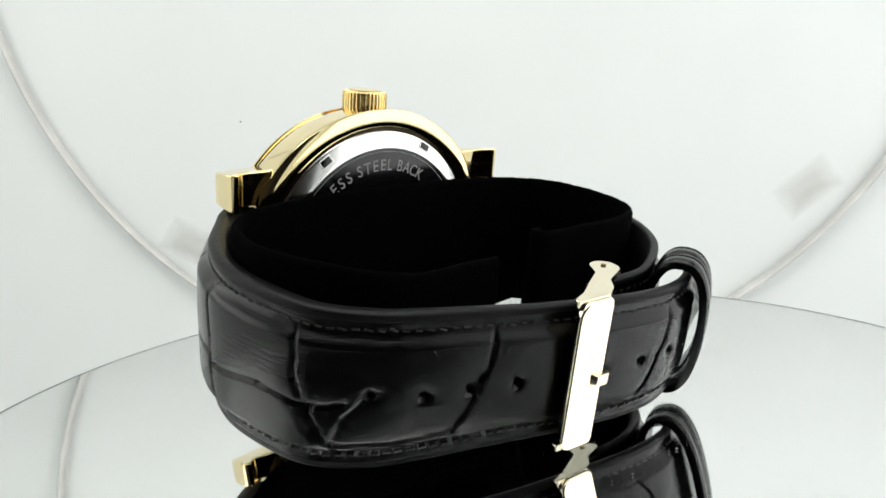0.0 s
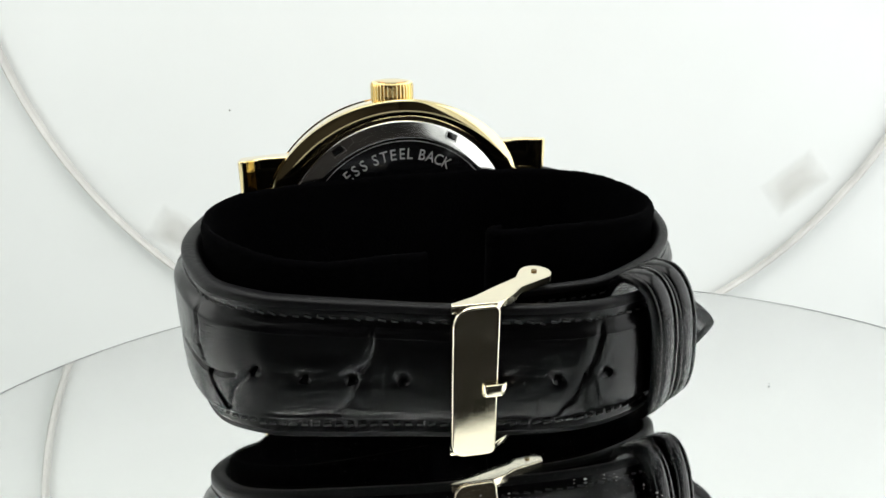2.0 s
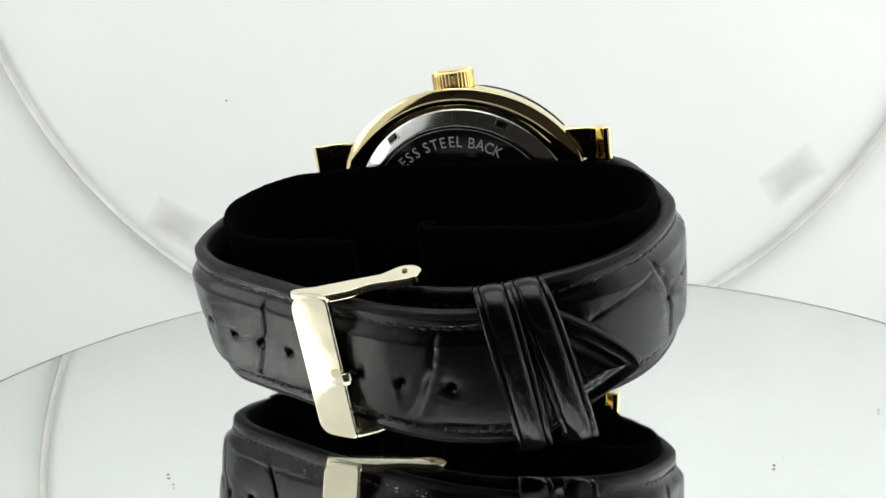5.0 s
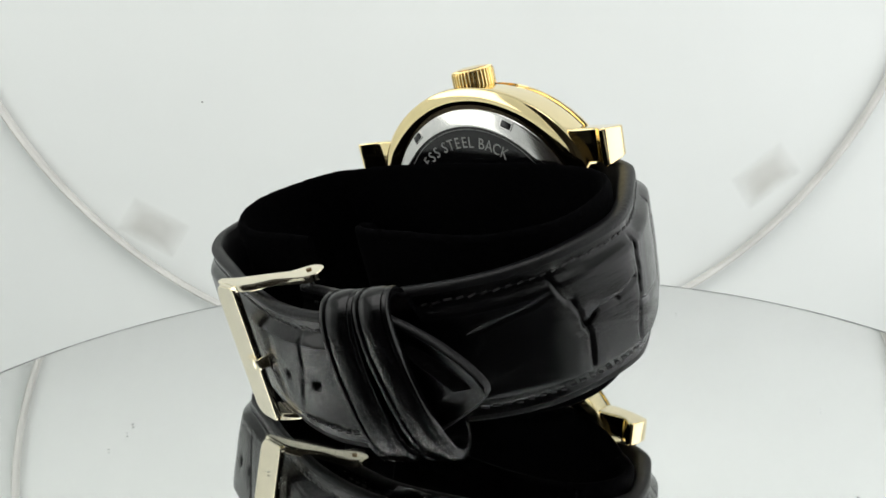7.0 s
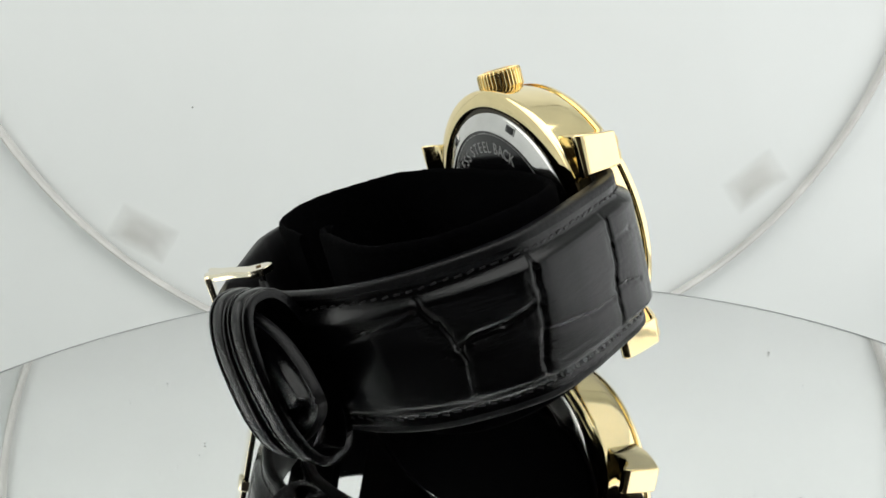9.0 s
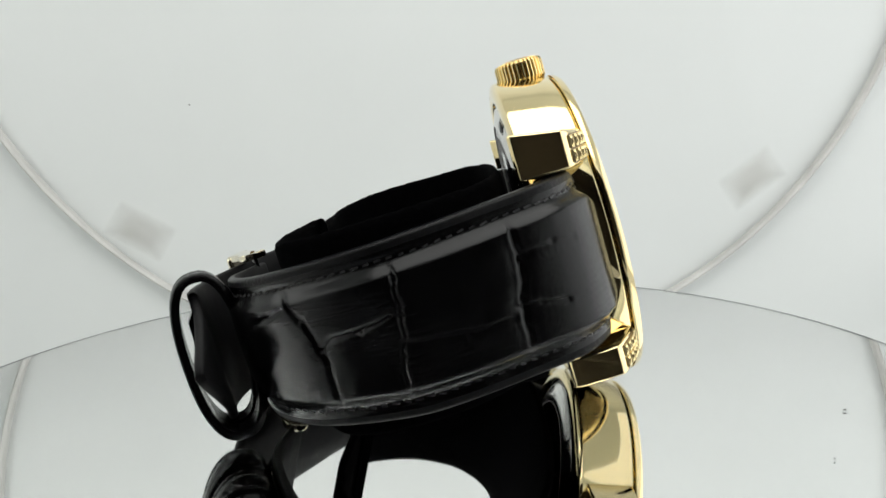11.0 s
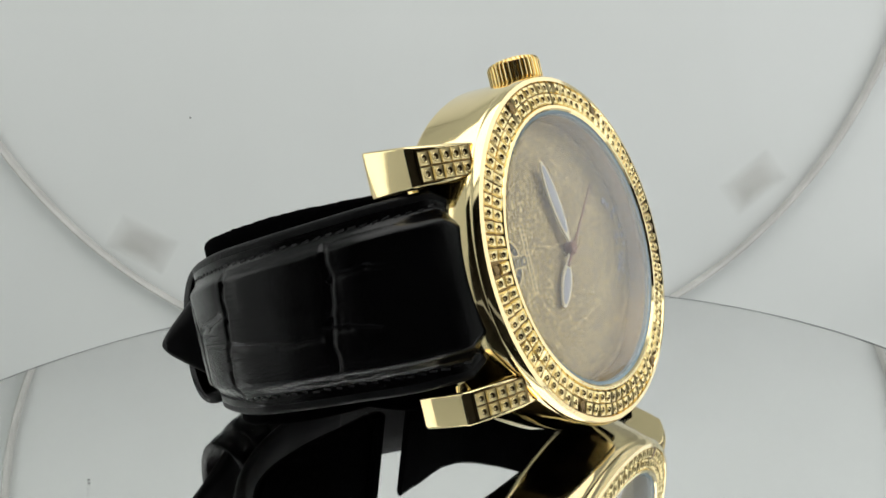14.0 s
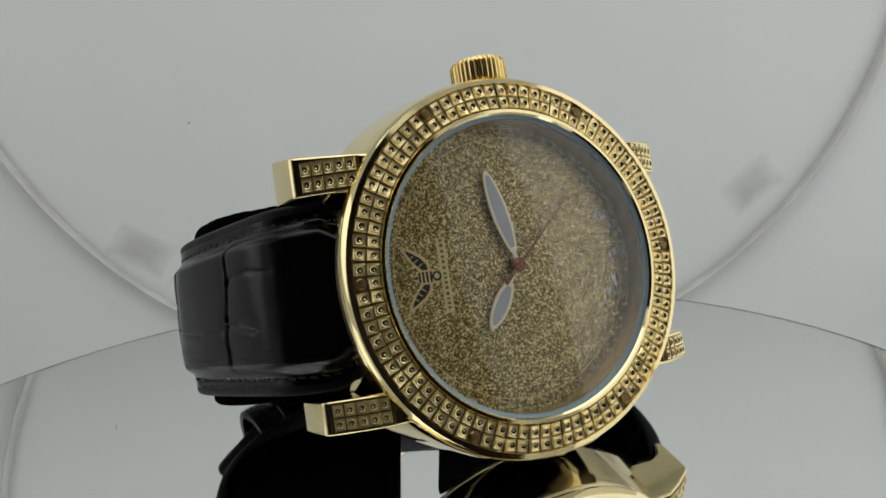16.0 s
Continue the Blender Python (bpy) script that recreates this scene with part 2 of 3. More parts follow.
# ---- the light tent ----
def tent():
    """White cloth: back, sides, roof and floor in one rounded box, open towards the room."""
    x, zb, zt, yb, yf, r = 440, -130, 512, 308, -330, 130
    section = []
    for cx, cz, a0 in ((x - r, zb + r, -90), (x - r, zt - r, 0), (-x + r, zt - r, 90), (-x + r, zb + r, 180)):
        for k in range(13):
            a = radians(a0 + 90 * k / 12)
            section.append((cx + r * math.cos(a), cz + r * math.sin(a)))
    bm = bmesh.new()
    n = len(section)

    def shell(out):
        def ring(y, grow):
            return [bm.verts.new((px * grow, y, 190 + (pz - 190) * grow)) for px, pz in section]
        k0 = 1 + 0.012 * out
        rows = [ring(yf, k0), ring(0, k0), ring(yb - 40, k0)]
        for k in range(1, 7):
            a = radians(15 * k)
            rows.append(ring(yb - 40 + (40 + 4 * out) * math.sin(a), k0 - 0.10 * (1 - math.cos(a))))
        for a, b in zip(rows, rows[1:]):
            for i in range(n):
                bm.faces.new((a[i], a[(i + 1) % n], b[(i + 1) % n], b[i]))
        hub = bm.verts.new((0, yb + 4 * out, 190))
        for i in range(n):
            bm.faces.new((rows[-1][i], rows[-1][(i + 1) % n], hub))
        return rows[0]
    a, b = shell(0), shell(1)
    for i in range(n):
        bm.faces.new((a[i], a[(i + 1) % n], b[(i + 1) % n], b[i]))
    return part("backdrop", bm, PAPER, angle=60)


tagged(tent(), "white cloth light tent wall, smooth and curved", "backdrop", kind="structure")


def front_wall():
    """White cloth front with the dark opening that the camera looks in through."""
    x0, x1, z1 = -395, 350, 390
    bm = bmesh.new()
    for cx, cz, sx, sz in (((-450 + x0) / 2, 190, x0 + 450, 680), ((450 + x1) / 2, 190, 450 - x1, 680), ((x0 + x1) / 2, (530 + z1) / 2, x1 - x0, 530 - z1)):
        geo = bmesh.ops.create_cube(bm, size=1)["verts"]
        bmesh.ops.scale(bm, verts=geo, vec=(sx, 5, sz))
        bmesh.ops.translate(bm, verts=geo, vec=(cx, -333, cz))
    tagged(part("wall_front", bm, PAPER), "white cloth front of the tent with an opening", "wall", kind="structure")
    bm = slab([(x0 - 40, -340), (x0 - 40, -600), (x1 + 40, -600), (x1 + 40, -340), (x1 + 36, -340), (x1 + 36, -596), (x0 - 36, -596), (x0 - 36, -340)], -150, z1 + 40)
    top = slab([(x0 - 40, -340), (x0 - 40, -600), (x1 + 40, -600), (x1 + 40, -340)], z1 + 41, z1 + 45)
    tagged(part("wall_room", bm, ROOM), "dark brown room beyond the tent's opening", "wall", kind="structure")
    tagged(part("ceiling", top, ROOM), "dark ceiling beyond the tent's opening", "ceiling", kind="structure")


front_wall()


def back_ring():
    bm = bmesh.new()
    R, w = 318.8, 2.0
    n, m = 160, 8
    rows = []
    for i in range(n):
        a = 2 * math.pi * i / n
        rows.append([bm.verts.new(((R + w * math.cos(b)) * math.cos(a) + 23.2, 303.5 + 4 * math.sin(b), 221.3 + (R + w * math.cos(b)) * math.sin(a)))
                     for b in [2 * math.pi * k / m for k in range(m)]])
    for i in range(n):
        a, b = rows[i], rows[(i + 1) % n]
        for k in range(m):
            bm.faces.new((a[k], a[(k + 1) % m], b[(k + 1) % m], b[k]))
    ob = part("hoop", bm, RIM)
    return tagged(ob, "thin grey hoop standing against the white cloth", "hoop")


back_ring()


def tape(cx, cz, turn, size):
    bm = slab([(-size, -size * 0.6), (size * 0.94, -size * 0.63), (size, size * 0.6), (-size * 0.9, size * 0.64)], -0.3, 0.3, axes="xzy")
    ob = part("tape_strip", bm, TAPE)
    ob.matrix_world = Matrix.Translation(Vector((cx, 307, cz)) * U) @ pose(0, 0, 0, 0, turn, 0)
    tagged(ob, "frosted adhesive tape square stuck on the cloth", "tape", "tape squares")


tape(229, 14, -35, 22)
tape(-178, 0, 32, 21)
bm = bmesh.new()
bmesh.ops.create_icosphere(bm, subdivisions=2, radius=0.62)
bmesh.ops.translate(bm, verts=bm.verts, vec=(-138, 307.6, 79))
tagged(part("dark_speck", bm, FINE_DUST), "tiny grey speck of dirt on the white cloth", "speck")


SPECKS = [(-37, -52), (-40, -49), (-33, -58), (62, -30), (60, -33), (-60, 40), (-66, 34), (48, 66), (30, 80), (-20, 88), (70, 20), (75, 24), (-78, -12), (-48, -47), (84, -8)]


DUST_PATCH = [(-16.8, -44.6), (-1.1, -47.5), (0.6, -48.2), (4.1, -48.6), (5.7, -49.1), (7.5, -54.3), (7.6, -57.3), (7.7, -58.3), (5.4, -50.1), (-12.6, -46.2), (2.1, -56.2), (-0.8, -58.7)]


def turntable():
    top = empty("turntable", "round mirror-glass turntable plate, slightly dusty", "turntable")
    # the plate sits a little off the axis it turns on
    R, off = 117.0, Matrix.Translation(Vector((4.0, -2.0, 0)) * U)
    glass = part("glass_plate", lathe([(0, -2.2), (R, -2.2), (R, -2.42), (0, -2.42)], 160, "z", closed=False), CLEAR_PLATE, top, "clear glass top layer")
    glass.visible_shadow = False
    mirror = part("mirror_layer", lathe([(0, -2.5), (R, -2.5), (R, -4.0), (0, -4.0)], 160, "z", closed=False), MIRROR, top, "silvered mirror layer under the glass")
    edge = part("glass_rim", lathe([(R + 0.02, -2.3), (R + 0.25, -2.4), (R + 0.25, -3.9), (R + 0.02, -3.9)], 160, "z"), GLASS_EDGE, top, "grey-green ground mirror rim")
    for ob in (glass, mirror, edge):
        ob.matrix_local = off
    part("drum", lathe([(0, -4.2), (80, -4.2), (82, -6), (82, -126), (0, -126)], 96, "z", closed=False), PAPER, top, "white plastic drum under the plate")
    rnd = random.Random(11)
    for x, y in SPECKS:
        r = rnd.uniform(0.14, 0.32)
        bm = bmesh.new()
        bmesh.ops.create_icosphere(bm, subdivisions=1, radius=r)
        bmesh.ops.scale(bm, verts=bm.verts, vec=(1, rnd.uniform(0.5, 1.6), 0.35))
        bmesh.ops.translate(bm, verts=bm.verts, vec=(x, y, -2.2 + 0.2 * r))
        part("dust_speck", bm, DUST, top, "grey speck of dust on the glass")
    for x, y in DUST_PATCH:
        r = rnd.uniform(0.07, 0.17)
        bm = bmesh.new()
        bmesh.ops.create_icosphere(bm, subdivisions=1, radius=r)
        bmesh.ops.scale(bm, verts=bm.verts, vec=(rnd.uniform(0.6, 2.2), rnd.uniform(0.6, 1.6), 0.3))
        bmesh.ops.translate(bm, verts=bm.verts, vec=(x, y, -2.2 + 0.2 * r))
        part("dust_speck", bm, FINE_DUST, top, "grey speck of dust on the glass")
    return top


TABLE = turntable()



# ---- the watch: x towards twelve o'clock, y out of the face, z towards the crown ----
WATCH = empty("wristwatch", "gold-plated wristwatch with a glittering dial and black croc-embossed strap", "watch")


def arc_pts(cx, cy, r, a0, a1, n):
    return [(cx + r * math.cos(radians(a0 + (a1 - a0) * i / n)), cy + r * math.sin(radians(a0 + (a1 - a0) * i / n))) for i in range(n + 1)]


def case():
    def shoulder(i, k):
        # the band swells towards the four lugs, most at its back
        a = 2 * math.pi * i / 160
        up = math.degrees(math.atan2(abs(math.sin(a)), abs(math.cos(a))))
        swell = math.exp(-((up - 36) / 15) ** 2)
        if math.sin(a) > 0 and up > 36:
            swell = 0.62 + 0.38 * math.exp(-((up - 36) / 24) ** 2)
        return 1 + (0, 0, 0.0, 0.012, 0.052, 0.054, 0.05, 0.04, 0.018, 0, 0, 0)[k] * swell
    body = part("case", lathe([(25.8, -2.2), (32.2, -2.2), (32.8, -2.9), (33.2, -6), (33.4, -13.2), (33.2, -13.9), (32.7, -14.4), (31.6, -14.75), (30.9, -14.8), (30.5, -14.5), (30.4, -13.4), (25.8, -13.4)], 160, teeth=shoulder), GOLD, WATCH, "polished gold case band")
    # this ring's dark colour is the shade between gold rim and steel ring
    part("case_back_groove", lathe([(29.5, -13.4), (30.42, -13.4), (30.42, -13.8), (29.5, -13.8)], 128), GROOVE_SHADE, body, "groove round the caseback, darkened in colour for its shade")
    # lugs
    outline = [(22, -2.7), (28.4, -2.7), (32.0, -4.1), (36.0, -6.2), (37.0, -7.0), (37.4, -9.5), (37.7, -12.4), (37.9, -15.0), (37.5, -16.0), (36.3, -16.2), (35.5, -14.6), (34.2, -13.0), (32.0, -12.2), (28, -12.6), (22, -12.6)]
    for sx in (1, -1):
        for sz in (1, -1):
            k = 1.0
            z0, z1 = (14.9, 23.0) if sz > 0 else (-22.2, -16.9)
            bm = slab([(sx * x, y) for x, y in outline], z0, z1, bevel=0.5, seg=3)
            if sz > 0:
                # the upper lugs flare towards the back
                for v in bm.verts:
                    if v.co.z > 19:
                        v.co.z -= 0.17 * (v.co.y + 15.5)
            lug = part("lug", bm, GOLD, WATCH)
            if sz > 0:
                z1 -= 2.0
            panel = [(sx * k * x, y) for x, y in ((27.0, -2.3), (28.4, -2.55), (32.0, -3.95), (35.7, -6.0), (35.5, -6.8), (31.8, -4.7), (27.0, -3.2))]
            # the panel's floor is coloured as dark as its shade
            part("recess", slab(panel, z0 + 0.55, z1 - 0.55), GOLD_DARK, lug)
            for row in (0, 1):
                for i in range(5):
                    f = 0.1 + 0.2 * i
                    x, y = k * (27.6 + 8.1 * f), -2.35 - 3.75 * f + 0.5 * math.sin(f * math.pi) - 0.15
                    c = new("stone_setting", SETTING.data)
                    c.parent = lug
                    z = (z0 + z1) / 2 + (row - 0.5) * (z1 - z0 - 1.2) * 0.5
                    slope = Matrix.Rotation(sx * radians(-26), 4, "Z")
                    c.matrix_local = Matrix.Translation(Vector((sx * x, y, z)) * U) @ slope @ Matrix.Diagonal((0.92, 1, (z1 - z0 - 1.4) * 0.25, 1))
    return body


def setting_mesh():
    """One square stone setting: raised rim, drilled seat and a bead in it."""
    bm = bmesh.new()
    h, n = 0.97, 8
    sq = [bm.verts.new((x * h, 0.0, z * h)) for x, z in ((-1, -1), (1, -1), (1, 1), (-1, 1))]
    tp = [bm.verts.new((x * h * 0.8, 0.4, z * h * 0.9)) for x, z in ((-1, -1), (1, -1), (1, 1), (-1, 1))]
    rim, crest, hole, deep = [[bm.verts.new((r * math.cos(radians(45 * k - 135)), y, r * math.sin(radians(45 * k - 135)))) for k in range(n)] for r, y in ((0.68, 0.34), (0.6, 0.52), (0.46, 0.46), (0.38, 0.08))]
    for i in range(4):
        j = (i + 1) % 4
        bm.faces.new((sq[i], sq[j], tp[j], tp[i]))
        bm.faces.new((tp[i], tp[j], rim[(2 * i + 2) % 8], rim[2 * i + 1], rim[2 * i]))
    for k in range(n):
        j = (k + 1) % n
        bm.faces.new((rim[k], rim[j], crest[j], crest[k]))
        bm.faces.new((crest[k], crest[j], hole[j], hole[k]))
        # seat walls and floor carry their shade as a darker gold
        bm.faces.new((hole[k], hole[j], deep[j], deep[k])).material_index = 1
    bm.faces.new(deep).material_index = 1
    # the bead sits off the seat's middle and closes one side of it
    tip = bm.verts.new((0.13, 0.44, -0.12))
    base = [bm.verts.new((0.12 + 0.24 * math.cos(radians(60 * k)), 0.12, -0.1 + 0.24 * math.sin(radians(60 * k)))) for k in range(6)]
    mid = [bm.verts.new((0.12 + 0.17 * math.cos(radians(60 * k)), 0.36, -0.11 + 0.17 * math.sin(radians(60 * k)))) for k in range(6)]
    for k in range(6):
        bm.faces.new((base[k], base[(k + 1) % 6], mid[(k + 1) % 6], mid[k]))
        bm.faces.new((mid[k], mid[(k + 1) % 6], tip))
    return bm


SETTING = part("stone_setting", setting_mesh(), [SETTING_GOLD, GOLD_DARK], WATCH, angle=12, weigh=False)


def bezel():
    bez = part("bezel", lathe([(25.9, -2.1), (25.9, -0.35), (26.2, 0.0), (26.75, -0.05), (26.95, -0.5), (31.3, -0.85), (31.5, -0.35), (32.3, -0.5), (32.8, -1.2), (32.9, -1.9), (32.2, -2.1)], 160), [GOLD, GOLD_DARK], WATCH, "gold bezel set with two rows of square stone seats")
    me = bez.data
    # the groove under the stone rows has its shade in the face colour
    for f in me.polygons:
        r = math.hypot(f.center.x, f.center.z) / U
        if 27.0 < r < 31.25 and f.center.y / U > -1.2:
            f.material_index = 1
    n = 84
    first = True
    rnd = random.Random(8)
    for k in range(n):
        a = radians(360 * k / n)
        for row, r in enumerate((28.05, 30.2)):
            if k % 14 == 7 and row == 1:
                continue
            tilt = Matrix.Rotation(radians(5.7), 4, "X")
            m = Matrix.Rotation(a, 4, "Y") @ Matrix.Translation(Vector((0, -0.5 - 0.1 * (r - 27.2) - 0.02, r)) * U) @ tilt
            m = m @ Euler((rnd.gauss(0, 0.09), rnd.gauss(0, 0.05), rnd.gauss(0, 0.09))).to_matrix().to_4x4()
            m = m @ Matrix.Diagonal((0.97 if row == 0 else 1.04, rnd.uniform(0.85, 1.15), 1.06, 1))
            if first:
                c, first = SETTING, False
            else:
                c = new("stone_setting", SETTING.data)
            c.parent = bez
            c.matrix_local = m
    for k in range(6):
        a = radians(360 * (k * 14 + 7) / n)
        sc = part("bezel_screw", lathe([(0, 0.35), (0.7, 0.32), (0.95, 0.1), (0.95, -0.4), (0, -0.4)], 16, closed=False), GOLD_DARK, bez, "dark bezel screw head")
        sc.matrix_local = Matrix.Rotation(a, 4, "Y") @ Matrix.Translation(Vector((0, -0.72, 30.2)) * U)
    return bez


def crown():
    def teeth(i, k):
        return 1.0 if k < 2 or k > 5 else (1.05, 1.06, 1.06, 1.05, 0.95, 0.95)[i % 6]
    prof = [(0, 37.7), (4.0, 37.7), (4.65, 37.4), (4.9, 36.8), (4.9, 33.5), (4.5, 32.9), (3.2, 32.6), (3.2, 30.5)]
    bm = lathe(prof, 204, "z", closed=False, teeth=teeth)
    bmesh.ops.translate(bm, verts=bm.verts, vec=(0, -7.2, 0))
    part("crown", bm, GOLD_DEEP, WATCH, "fluted gold winding crown", angle=14)
    bm = lathe([(0, 37.65), (3.3, 37.65), (3.5, 37.8), (2.7, 38.0), (0, 38.1)], 48, "z", closed=False)
    bmesh.ops.translate(bm, verts=bm.verts, vec=(0, -7.2, 0))
    part("crown_cap", bm, GOLD, WATCH)


def letter(ch, size, material, parent, m):
    cu = bpy.data.curves.new("letter", "FONT")
    cu.body, cu.size, cu.align_x, cu.align_y, cu.extrude = ch, size * U, "CENTER", "CENTER", 0.05 * U
    tmp = new("letter", cu)
    me = bpy.data.meshes.new_from_object(tmp.evaluated_get(bpy.context.evaluated_depsgraph_get()))
    bpy.data.objects.remove(tmp)
    me.materials.clear()
    me.materials.append(material)
    ob = new("letter", me)
    ob.parent = parent
    ob.matrix_local = m
    return ob


def caseback():
    ring = part("caseback_ring", lathe([(25.6, -13.5), (29.5, -13.5), (29.5, -14.1), (29.1, -14.6), (26.6, -15.35), (26.1, -15.6), (25.6, -15.6)], 128), STEEL, WATCH, "polished steel caseback ring with key notches")
    for k in range(6):
        a = radians(-33 + 60 * k)
        bm = box(0, 0, 0, 2.6, 0.5, 1.5, 0.1)
        nt = part("key_notch", bm, BLACK_STEEL, ring)
        nt.matrix_local = Matrix.Rotation(a, 4, "Y") @ Matrix.Translation(Vector((0, -15.02, 28.1)) * U) @ Matrix.Rotation(radians(-16), 4, "X")
        bm = box(0, 0, 0, 3.3, 0.3, 2.1, 0.08)
        fr = part("notch_rim", bm, STEEL, ring)
        fr.matrix_local = Matrix.Rotation(a, 4, "Y") @ Matrix.Translation(Vector((0, -14.92, 28.1)) * U) @ Matrix.Rotation(radians(-16), 4, "X")
    disc = part("caseback_plate", lathe([(0, -15.45), (25.2, -15.45), (25.6, -15.35), (25.6, -13.4)], 96, closed=False), BLACK_STEEL, WATCH, "black caseback plate with grey etched words")
    rnd = random.Random(5)
    bm = bmesh.new()
    for k in range(240):
        a, w = 2 * math.pi * k / 240, rnd.uniform(0.1, 0.26)
        bmesh.ops.create_cube(bm, size=1, matrix=Matrix.Rotation(a, 4, "Y") @ Matrix.Translation((0, -15.46, 24.9)) @ Matrix.Diagonal((0.42, 0.06, w, 1)))
    part("milled_edge", bm, WHITE_PRINT, disc, "fine grey milled line round the black plate")
    words = "STAINLESS STEEL BACK"
    turn = 31.0
    for ch in reversed(words):
        wide = {" ": 2.3, "I": 3.6, "L": 5.1}.get(ch, 5.9)
        a = radians(turn)
        turn -= wide
        if ch == " ":
            continue
        m = Matrix.Rotation(a, 4, "Y") @ Matrix.Translation(Vector((0, -15.52, 21.6)) * U) @ Matrix.Rotation(radians(90), 4, "X") @ Matrix.Diagonal((0.86, 1, 1, 1))
        letter(ch, 3.8, WHITE_PRINT, disc, m)


def dial():
    d = part("dial", lathe([(0, -5.0), (25.0, -5.0), (25.0, -5.6), (0, -5.6)], 96, closed=False), GLITTER, WATCH, "bronze-gold glitter dial")
    part("dial_wall", lathe([(25.0, -5.0), (25.6, -0.9), (25.9, -0.9), (25.9, -5.2)], 128), DIAL_WALL, WATCH, "shadowed bronze inner wall round the dial")
    part("gasket", lathe([(25.25, -0.75), (25.85, -0.4), (25.85, -1.5), (25.25, -1.5)], 128), BLUE_EDGE, WATCH, "grey-blue gasket under the glass edge")
    g = part("crystal", lathe([(0, 0.15), (12, 0.1), (20, -0.05), (25.2, -0.3), (25.2, -0.7), (20, -0.45), (12, -0.3), (0, -0.25)], 96, closed=False), CRYSTAL, WATCH, "clear watch glass")
    g.visible_shadow = False
    def printed(name, pts, material, top, bottom=-5.0):
        return part(name, slab(pts, bottom, top, axes="xzy"), material, d)

    # a thin ring drawn for the reflection near the dial's edge, the emblem and the bar of small print below it
    part("edge_reflection", lathe([(22.9, -4.96), (23.02, -4.96), (23.02, -5.0), (22.9, -5.0)], 96), PRINT_GOLD, d)
    printed("print_bar", [(13.1, -6.3), (14.7, -6.3), (14.7, 6.3), (13.1, 6.3)], PRINT_GOLD, -4.93)
    rnd = random.Random(4)
    z = -5.7
    while z < 5.6:
        w = rnd.uniform(0.35, 0.6)
        printed("print_mark", [(13.6, z), (14.2, z), (14.2, z + w), (13.6, z + w)], PRINT_BROWN, -4.9, -4.93)
        z += w + rnd.uniform(0.3, 0.5)
    wing = [(16.3, 0.9), (16.5, 2.3), (17.7, 3.7), (19.4, 4.7), (21.3, 5.5), (20.9, 4.3), (20.1, 3.0), (19.2, 1.9), (18.4, 0.9)]
    inner = [(16.9, 1.2), (17.1, 2.2), (18.1, 3.3), (19.5, 4.2), (20.6, 4.8), (20.2, 3.9), (19.5, 2.8), (18.7, 1.9), (17.9, 1.2)]
    for s in (1, -1):
        printed("emblem_wing", [(x, s * z) for x, z in wing], PRINT_GOLD, -4.93)
        printed("emblem_wing_field", [(x, s * z) for x, z in inner], PRINT_BLACK, -4.9, -4.93)
        for k in range(3):
            f = 0.22 + 0.27 * k
            x, z = 17.0 + 2.8 * f, 1.5 + 2.6 * f
            printed("emblem_feather", [(x, s * (z + 0.25)), (x + 0.14, s * (z + 0.3)), (x + 1.1, s * (z - 0.25)), (x + 1.0, s * (z - 0.4))], PRINT_GOLD, -4.87, -4.9)
    printed("emblem_shield", [(14.9, -0.9), (16.0, -1.2), (18.6, -1.0), (19.9, -0.2), (19.9, 0.2), (18.6, 1.0), (16.0, 1.2), (14.9, 0.9)], PRINT_GOLD, -4.92)
    for k in range(4):
        x = 16.3 + 0.7 * k
        printed("emblem_stripe", [(x, -0.9), (x + 0.36, -0.9), (x + 0.36, 0.9), (x, 0.9)], PRINT_BLACK, -4.88, -4.92)
    printed("emblem_tail", [(18.9, -0.25), (19.8, -0.12), (19.8, 0.12), (18.9, 0.25)], PRINT_BLACK, -4.88, -4.92)
    crest = part("emblem_crest", lathe([(0.5, -4.88), (0.85, -4.88), (0.85, -4.92), (0.5, -4.92)], 24), PRINT_BLACK, d)
    crest.matrix_local = Matrix.Translation(Vector((15.45, 0, 0)) * U)

    def chip(x, z, size, flat):
        n = rnd.randint(5, 7)
        pts = []
        for k in range(n):
            a = 2 * math.pi * (k + rnd.uniform(-0.3, 0.3)) / n
            r = size * rnd.uniform(0.6, 1.25)
            pts.append((r * 0.75 * math.cos(a), r * 1.3 * math.sin(a)))
        ob = part("crystal_chip", slab(pts, 0, flat, axes="xzy", bevel=0.03, seg=1), CHIP, d, angle=1)
        ob.matrix_local = Matrix.Translation(Vector((x, -4.98, z)) * U) @ Euler((rnd.gauss(0, 0.12), 0, rnd.gauss(0, 0.12))).to_matrix().to_4x4()

    for k in range(24):
        z = rnd.uniform(-9, 8)
        r = rnd.uniform(20.0, 24.3)
        chip(-math.sqrt(r * r - z * z), z, rnd.uniform(0.2, 0.75), 0.25)
    for k in range(26):
        z = rnd.uniform(-13, 13)
        chip(math.sqrt(24.55 ** 2 - z * z), z, rnd.uniform(0.2, 0.45), 0.3)


def leaf(L0, L1, w, blunt=0.3):
    pts = []
    n = 14
    for i in range(n + 1):
        f = i / n
        pts.append((L0 + (L1 - L0) * f, w * (math.sin(math.pi * min(1, f * 0.93 + 0.05)) ** 0.6) + 0.12 * blunt))
    return pts + [(x, -y) for x, y in pts[::-1]]


